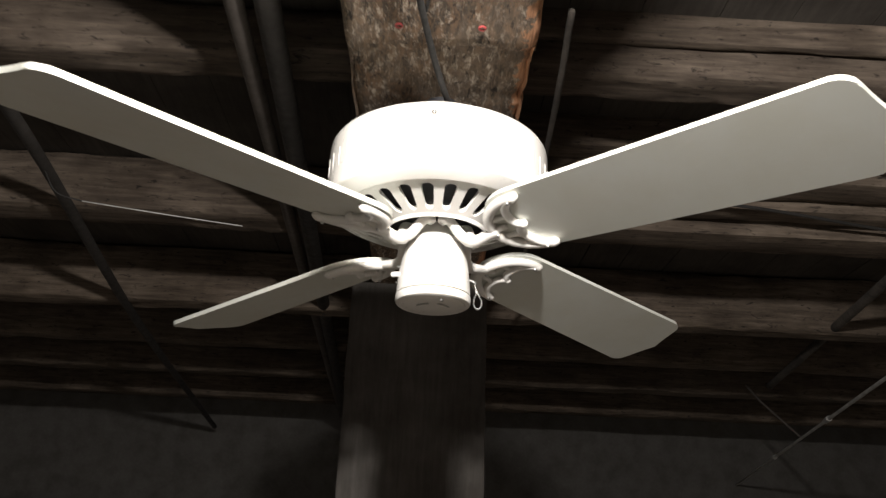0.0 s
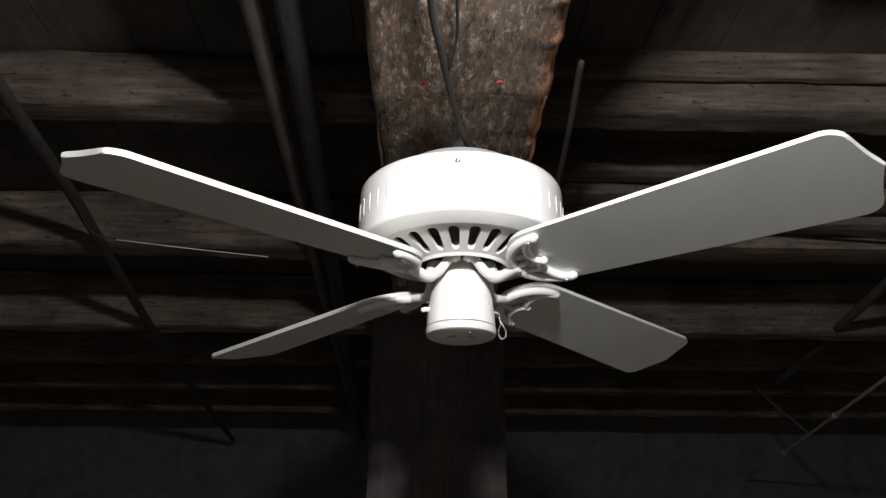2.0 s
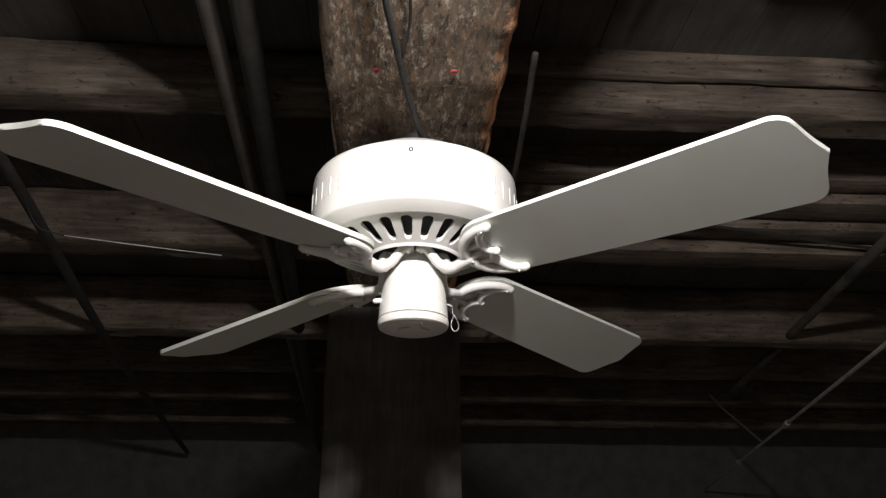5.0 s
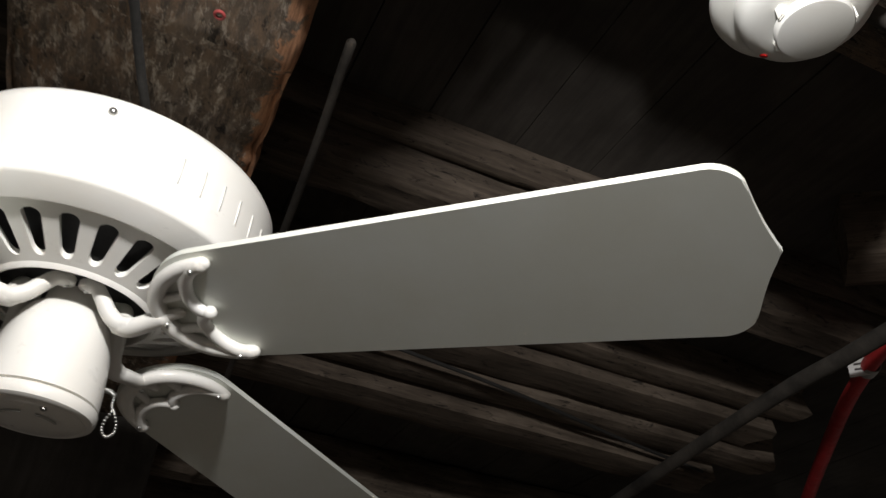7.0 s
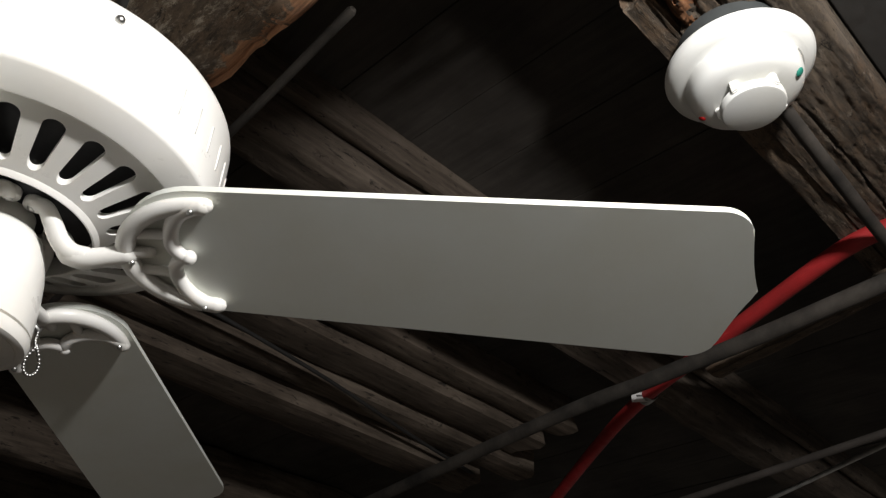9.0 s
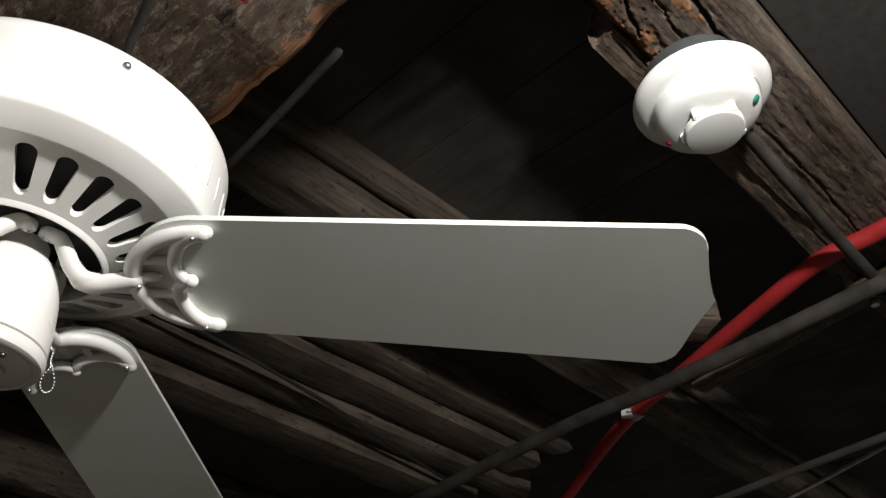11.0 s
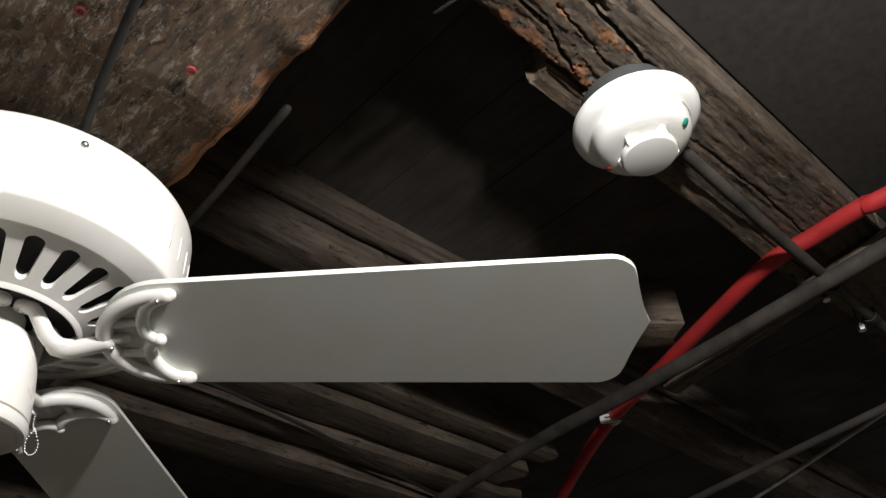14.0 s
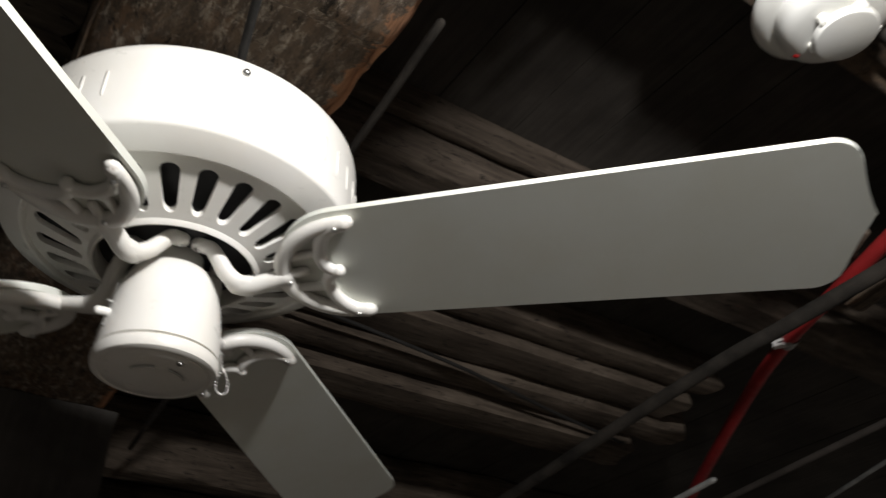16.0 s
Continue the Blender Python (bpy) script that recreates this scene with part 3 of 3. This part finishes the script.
bmesh.ops.remove_doubles(bm, verts=bm.verts[:], dist=0.0004)
part("vent_ring", bm, WHITE, fan, "white slotted vent ring", sharp=50)
bm = bmesh.new()
lathe(bm, [(0.0822, 0.0345), (0.0808, 0.0318), (0.0788, 0.0296), (0.0768, 0.0302), (0.0757, 0.034), (0.0752, 0.042), (0.0752, 0.05)], 72)
part("ring_lip", bm, WHITE, fan)
bm = bmesh.new()
lathe(bm, [(0.0, 0.044), (0.05, 0.044), (0.085, 0.056), (0.139, 0.072), (0.139, 0.1)], 48)
part("motor", bm, BLACK, fan, "black motor behind the slots")

# switch housing
bm = bmesh.new()
lathe(bm, [(0.0, 0.046), (0.026, 0.046), (0.027, 0.032), (0.029, 0.0265), (0.034, 0.0245), (0.0395, 0.0185), (0.0435, 0.010), (0.0470, 0.000), (0.0505, -0.014), (0.0530, -0.030), (0.0551, -0.050), (0.0560, -0.0670), (0.0515, -0.0673), (0.0515, -0.0695), (0.0566, -0.0697),
           (0.0571, -0.0715), (0.0570, -0.0770), (0.0556, -0.0806), (0.0530, -0.0822), (0.0500, -0.0830), (0.0480, -0.0822), (0.0465, -0.0834), (0.030, -0.0866), (0.0, -0.0880)], 72)
cup = part("switch_housing", bm, WHITE, fan, "white tapered switch cup")
bm = bmesh.new()
for s in (-1, 1):
    tube(bm, smooth_path([(0.028 * math.cos(a), 0.028 * math.sin(a), -0.0882) for a in [radians(-90 + s * 14 + s * 9 * k) for k in range(6)]], 3), 0.0011, 6)
part("cap_slots", bm, SHADOWGREY, cup)
bm = bmesh.new()
lathe(bm, [(0.0, -0.1005), (0.002, -0.1005), (0.003, -0.0995), (0.003, -0.097)], 12)
part("cap_screw", bm, STEEL, cup, m=Matrix.Translation((0.012, -0.038, 0.0135)))
bm = bmesh.new()
tube(bm, [(-0.050, -0.012, -0.040), (-0.057, -0.0125, -0.040), (-0.0625, -0.013, -0.041)], 0.0042, 12)
part("reverse_switch", bm, PLASTIC, cup, "small white sliding switch")
for z in (-0.028, -0.053):
    bm = bmesh.new()
    tube(bm, [(-0.048, -0.012, z), (-0.0555, -0.0125, z)], 0.0018, 8)
    part("switch_screw", bm, STEEL, cup)

# pull chain
chain = part("chain_socket", tube(bmesh.new(), [(0.050, 0.012, -0.036), (0.060, 0.0125, -0.037), (0.0640, 0.0125, -0.040)], 0.0028, 10), STEEL, cup, "bright metal chain socket")
bead = bmesh.new()
bmesh.ops.create_icosphere(bead, subdivisions=1, radius=0.0019)
bead_mesh = mesh_of("bead", bead, STEEL)
loop = [(0.0602, 0.0125, -0.042), (0.0606, 0.0125, -0.050), (0.0622, 0.0125, -0.056), (0.0585, 0.0125, -0.066), (0.0590, 0.0125, -0.076), (0.0640, 0.0125, -0.081), (0.0695, 0.0125, -0.077), (0.0700, 0.0125, -0.068), (0.0655, 0.0125, -0.058), (0.0628, 0.0125, -0.0535)]
for p in smooth_path(loop, 3):
    b = new("chain_bead", bead_mesh)
    b.parent = chain
    b.location = p + Vector((0.004, 0, 0))

# one blade and its iron, then the other three

def half_width(x):
    return 0.0632 + (x - 0.17) / (0.60 - 0.17) * 0.0162


def blade_outline():
    side = []
    for k in range(13):
        a = radians(180 - 90 * k / 12)
        side.append((0.178 + 0.068 * math.cos(a), half_width(0.178) * math.sin(a)))
    for k in range(1, 10):
        x = 0.178 + (0.606 - 0.178) * k / 10
        side.append((x, half_width(x)))
    w = half_width(0.606)
    for k in range(9):
        a = radians(90 - 62 * k / 8)
        side.append((0.606 + 0.030 * math.cos(a), w - 0.030 + 0.030 * math.sin(a)))
    x0, y0 = side[-1]
    for k in range(1, 9):
        t = k / 8
        # shallow ogee into the point
        side.append((x0 + (0.6535 - x0) * (0.72 * t + 0.28 * t * t * t), y0 * (1 - t)))
    return side + [(x, -y) for x, y in side[-2:0:-1]]


def blade_mesh():
    bm = bmesh.new()
    out = blade_outline()
    lo = [bm.verts.new((x, y, 0.0)) for x, y in out]
    hi = [bm.verts.new((x, y, 0.0075)) for x, y in out]
    bm.faces.new(lo)
    bm.faces.new(hi)
    for k in range(len(out)):
        j = (k + 1) % len(out)
        bm.faces.new((lo[k], lo[j], hi[j], hi[k]))
    bmesh.ops.bevel(bm, geom=[e for e in bm.edges if len({v.co.z for v in e.verts}) == 1], offset=0.0012, segments=2, affect="EDGES")
    return bm


def iron_mesh():
    bm = bmesh.new()
    z = -0.006
    arc = [(0.187 - 0.072 * math.cos(radians(a)), 0.0535 * math.sin(radians(a)), z + 0.001) for a in range(-92, 93, 8)]
    tube(bm, arc, lambda t: 0.0068 + 0.0018 * math.sin(math.pi * t), 14, 0.9)
    for s in (-1, 1):
        tube(bm, smooth_path([(0.187, s * 0.0530, z), (0.176, s * 0.0505, z), (0.164, s * 0.041, z + 0.001), (0.157, s * 0.027, z + 0.001), (0.156, s * 0.012, z), (0.162, s * 0.003, z - 0.001), (0.168, 0, z - 0.001)], 4), lambda t: 0.0075 - 0.0016 * t, 12, 0.9)
        tube(bm, smooth_path([(0.157, s * 0.021, z + 0.002), (0.140, s * 0.0195, z + 0.003), (0.121, s * 0.0185, z + 0.002)], 4), 0.0042, 10, 1.2)
    tube(bm, [(0.110, 0, z + 0.001), (0.122, 0, z + 0.001), (0.136, 0, z + 0.003)], lambda t: 0.0066 - 0.0016 * t, 12, 0.8)
    made = bmesh.ops.create_icosphere(bm, subdivisions=3, radius=0.0066)["verts"]
    for v in made:
        v.co += Vector((0.169, 0, z - 0.001))
    return bm


LUGS = [(0.0370 * math.cos(radians(a)) + 0.004, 0.0430 * math.sin(radians(a))) for a in (-32, 32)]


def arm_mesh():
    bm = bmesh.new()
    for x, y in LUGS:
        tube(bm, smooth_path([(x, y, 0.0395), (x + 0.010, y * 0.92, 0.0370), (x + 0.017, y * 0.72, 0.0270), (x + 0.025, y * 0.42, 0.0135), (x + 0.035, y * 0.14, 0.0055), (0.084, 0, 0.0030)], 5), lambda t: 0.0078 + 0.0026 * t, 14, 0.85)
        rim = [(0.0, 0.0440), (0.0082, 0.0440), (0.0088, 0.0430), (0.0088, 0.0375), (0.0078, 0.0362), (0.0, 0.0362)]
        made = len(bm.verts)
        lathe(bm, rim, 20)
        bm.verts.ensure_lookup_table()
        for v in bm.verts[made:]:
            v.co += Vector((x, y, 0.0))
    tube(bm, smooth_path([(0.066, 0, 0.0065), (0.080, 0, 0.0020), (0.100, 0, 0.0055), (0.118, 0, 0.0090)], 5), lambda t: 0.0108 - 0.0018 * t, 14, 0.85)
    return bm


def screw_mesh():
    bm = bmesh.new()
    lathe(bm, [(0.0, -0.0028), (0.0016, -0.0026), (0.0026, -0.0012), (0.0028, 0.0)], 10)
    return bm


BLADES = blade_mesh()
blade_me = mesh_of("blade", BLADES, BLADE)
blade_me.set_sharp_from_angle(angle=radians(30))
iron_me = mesh_of("blade_iron", iron_mesh(), WHITE)
arm_me = mesh_of("iron_arm", arm_mesh(), WHITE)
screw_me = mesh_of("screw", screw_mesh(), STEEL)
# how each blade sits: azimuth, pitch, droop, height at the tip, length
SET = ((-43.4, 17.3, 0.77, 0.0083, 1.0), (46.2, 18.0, 1.12, 0.0060, 1.062), (134.5, 12.7, 2.23, -0.0082, 1.035), (223.2, 9.5, 1.33, 0.0020, 1.0))
for azimuth, pitch, droop, rise, length in SET:
    turn = Matrix.Rotation(radians(azimuth), 4, "Z")
    tilt = turn @ Matrix.Translation((0.66, 0, rise)) @ Matrix.Rotation(radians(droop), 4, "Y") @ Matrix.Translation((-0.66, 0, 0)) @ Matrix.Rotation(radians(-pitch), 4, "X") @ Matrix.Scale(length, 4, Vector((1, 0, 0)))
    blade = new("blade", blade_me)
    blade.parent, blade.matrix_basis = fan, tilt
    tagged(blade, "white fan blade with a pointed ogee tip")
    iron = new("blade_iron", iron_me)
    iron.parent, iron.matrix_basis = fan, tilt
    tagged(iron, "white cast crescent blade iron")
    arm = new("iron_arm", arm_me)
    arm.parent, arm.matrix_basis = fan, turn
    for x, y, z in ((0.178, 0.0515, -0.0125), (0.178, -0.0515, -0.0125), (0.121, 0.006, -0.0115)):
        s = new("screw", screw_me)
        s.parent, s.matrix_basis = iron, Matrix.Translation((x, y, z))
    for x, y in LUGS:
        s = new("flange_screw", screw_me)
        s.parent, s.matrix_basis = arm, Matrix.Translation((x, y, 0.0364)) @ Matrix.Scale(1.6, 4)
for a in (-94.1, 26, 146):
    s = new("housing_screw", screw_me)
    s.parent = housing
    s.matrix_basis = Matrix.Rotation(radians(a), 4, "Z") @ Matrix.Translation((0.1729, 0, 0.148)) @ Matrix.Rotation(radians(-90), 4, "Y") @ Matrix.Scale(1.55, 4)

# ---- smoke detector under the decayed joist ----
detector = thing("smoke_detector", "round white smoke detector on a dark base", "smoke detector", (0.5490, -0.4465, 2.691))
detector.rotation_euler = Matrix.Rotation(radians(6), 3, Vector((-1, -1, 0))).to_euler()
bm = bmesh.new()
lathe(bm, [(0.0, 0.004), (0.058, 0.004), (0.0615, 0.0), (0.063, -0.036), (0.058, -0.040), (0.0, -0.040)], 64)
part("base", bm, GREYBASE, detector, "dark grey mounting base")
bm = bmesh.new()
lathe(bm, [(0.0, -0.036), (0.078, -0.036), (0.0828, -0.039), (0.0840, -0.044), (0.0820, -0.050), (0.0765, -0.0555), (0.0705, -0.0585), (0.0660, -0.0590), (0.0640, -0.0605), (0.0632, -0.0730), (0.0610, -0.0800), (0.056, -0.0850), (0.048, -0.0880), (0.038, -0.0890), (0.0, -0.0890)], 96)
body = part("body", bm, PLASTIC, detector, "white domed plastic body")
# core under the cap: its grey stands in for the shade of the gap
bm = bmesh.new()
lathe(bm, [(0.0, -0.085), (0.0265, -0.085), (0.0265, -0.0975), (0.0, -0.0975)], 48)
part("sensing_gap", bm, SHADOWGREY, detector, "grey core under the cap with the gap's shade in its colour")
bm = bmesh.new()
lathe(bm, [(0.0, -0.0955), (0.0343, -0.0955), (0.0356, -0.0970), (0.0356, -0.1045), (0.0343, -0.1068), (0.032, -0.1075), (0.0, -0.1078)], 64)
part("cap", bm, PLASTIC, detector, "flat white round cap")
for k in range(5):
    bm = bmesh.new()
    block(bm, (0.024, -0.0045, -0.1040), (0.0385, 0.0045, -0.0850), 0.0015)
    part("cap_rib", bm, PLASTIC, detector, m=Matrix.Rotation(radians(176 + 72 * k), 4, "Z"))
for name, ang, r, z, mat, size, lean, label in (("status_lens", 96, 0.0560, -0.0850, REDLENS, 0.0042, 35, "small red indicator lens"), ("sticker", -80, 0.0560, -0.0850, GREEN, 0.0056, 40, "small green round sticker"), ("test_mark", 150, 0.0570, -0.0800, SHADOWGREY, 0.0032, 45, "")):
    bm = bmesh.new()
    made = bmesh.ops.create_icosphere(bm, subdivisions=2, radius=size)["verts"]
    for v in made:
        v.co.z *= 0.3
    part(name, bm, mat, detector, label, m=Matrix.Rotation(radians(ang), 4, "Z") @ Matrix.Translation((r, 0, z)) @ Matrix.Rotation(radians(-lean), 4, "Y"))
bm = bmesh.new()
tube(bm, [(0.0652 * math.cos(radians(a)), 0.0652 * math.sin(radians(a)), -0.0628) for a in range(-90, -30, 5)], 0.0009, 6)
part("body_seam", bm, SHADOWGREY, body)

# ---- small fixtures ----
# white tape with a mark, wrapped round the red hose
at_tape = Vector((1.268, 0.132, 2.682)) - red_hose.location
turn = Matrix.Translation(at_tape) @ Matrix.Rotation(math.atan2(0.22, 0.111), 4, "Z") @ Matrix.Rotation(radians(90), 4, "Y")
bm = bmesh.new()
lathe(bm, [(0.0150, -0.014), (0.0166, -0.014), (0.0168, 0.0), (0.0165, 0.014), (0.0150, 0.014)], 20)
part("tape_band", bm, CONDUIT, red_hose, "silvery tape band", m=turn)
bm = bmesh.new()
block(bm, (-0.016, -0.0012, -0.034), (0.018, 0.0012, 0.0), 0.0005)
flag = part("paper_flag", bm, PAPER, red_hose, "white paper flag with faded marks", m=Matrix.Translation(at_tape + Vector((-0.026, 0.003, 0.014))) @ Matrix.Rotation(radians(-56), 4, "Z") @ Matrix.Rotation(radians(26), 4, "X"))
for dz in (-0.012, -0.021):
    bm = bmesh.new()
    block(bm, (-0.006, -0.0022, dz - 0.0019), (0.009, -0.0013, dz + 0.0019))
    part("writing_bar", bm, INK, flag)

# red rings screwed into the underside of the beam
ring_bm = bmesh.new()
tube(ring_bm, [(0.0044 * math.cos(a), 0.0044 * math.sin(a), 0.0) for a in [2 * math.pi * k / 18 for k in range(19)]], 0.0017, 8, ends=False)
ring_me = mesh_of("plug", ring_bm, DULLRED)
for x, y in ((0.048, -0.237), (-0.067, -0.233)):
    b = new("wall_plug", ring_me)
    b.location = (x, y, 2.546)
    tagged(b, "small red plastic plug in the beam", "plug", "red plugs in the beam")

# pipe clamps with bright bolts
def clamp(at, along, radius):
    ob = thing("pipe_clamp", "small bright steel pipe clamp", "clamp", at, "steel clamps")
    bm = bmesh.new()
    lathe(bm, [(radius, -0.007), (radius + 0.003, -0.007), (radius + 0.003, 0.007), (radius, 0.007)], 24)
    part("strap", bm, DARKPIPE, ob, m=Matrix.Rotation(along, 4, "Z") @ Matrix.Rotation(radians(90), 4, "Y"))
    bm = bmesh.new()
    lathe(bm, [(0.0, -0.006), (0.0055, -0.006), (0.0065, -0.004), (0.0065, 0.002), (0.003, 0.003), (0.003, 0.03)], 6)
    part("bolt", bm, STEEL, ob, "bright hexagonal bolt", m=Matrix.Translation((0.0, 0.022, -0.012)) @ Matrix.Scale(1.25, 4))
    return ob


clamp((1.125, -0.441, 2.655), 0.02, 0.010)
clamp((1.268, -0.437, 2.655), 0.02, 0.010)

# silver cable connector at the broken joist end
conn = thing("conduit_connector", "grey die-cast conduit connector with a screw", "connector", (0.218, -0.405, 2.682))
aim = Matrix.Rotation(radians(-42), 4, "Z") @ Matrix.Rotation(radians(90), 4, "Y")
bm = bmesh.new()
lathe(bm, [(0.0, -0.034), (0.011, -0.034), (0.0125, -0.030), (0.0125, -0.012), (0.0155, -0.010), (0.0155, -0.002), (0.0125, 0.0), (0.0125, 0.016), (0.0145, 0.018), (0.0145, 0.026), (0.010, 0.030), (0.0, 0.030)], 20)
part("body", bm, ZINC, conn, m=aim)
bm = bmesh.new()
lathe(bm, [(0.0, -0.017), (0.004, -0.017), (0.0045, -0.015), (0.0045, -0.011)], 10)
part("screw", bm, STEEL, conn, m=Matrix.Rotation(radians(-42), 4, "Z") @ Matrix.Translation((0.006, 0, 0)))
pipe("wire", [(0.285, -0.472, 2.690), (0.262, -0.425, 2.674), (0.252, -0.392, 2.668)], 0.0022, GRIMEPIPE, "short stiff dark wire tail", "wire", steps=5, n=8)

# cut block of wood between the joists
wood_block = thing("wood_block", "short brown cut block of wood between joists", "block", (1.075, -0.095, 2.695))
bm = bmesh.new()
timber(bm, "x", (-0.06, 0.06), (-0.05, 0.05), (0.0, 0.174), 0.02, 0.005, seed=7.7, ragged=0.01, cells=4, wear=0.01)
part("timber", bm, JOIST, wood_block, m=Matrix.Rotation(radians(-40), 4, "Z"))

# hangers that carry the low conduits
for x, y, z, top in ((1.446, -0.80, 2.61, 2.735), (1.333, -0.80, 2.615, 2.735)):
    ob = thing("conduit_hanger", "thin grey rod hanger with a loop", "hanger", (x, y, z), "rod hangers")
    bm = bmesh.new()
    tube(bm, [(0, 0, 0.010), (0, 0, top - z)], 0.0032, 8)
    part("rod", bm, DUSTPIPE, ob)
    bm = bmesh.new()
    tube(bm, [(0.0105 * math.cos(a), 0, 0.0105 * math.sin(a)) for a in [2 * math.pi * k / 16 for k in range(17)]], 0.0028, 8, ends=False)
    part("loop", bm, CONDUIT, ob)
for x, y, ang in ((1.503, 1.836, 77), (1.741, 2.887, 77)):
    bm = bmesh.new()
    lathe(bm, [(0.0075, -0.03), (0.0105, -0.028), (0.0105, 0.028), (0.0075, 0.03)], 16)
    part("coupling", bm, CONDUIT, long_conduit, "steel coupling sleeve", m=Matrix.Translation(Vector((x, y, 2.42)) - long_conduit.location) @ Matrix.Rotation(radians(ang), 4, "Z") @ Matrix.Rotation(radians(90), 4, "Y"))
pipe("brace_rod", [(1.605, 2.287, 2.425), (1.522, 2.462, 2.604), (1.49, 2.53, 2.69)], 0.005, DUSTPIPE, "slanting rod that braces the conduit", "rod")
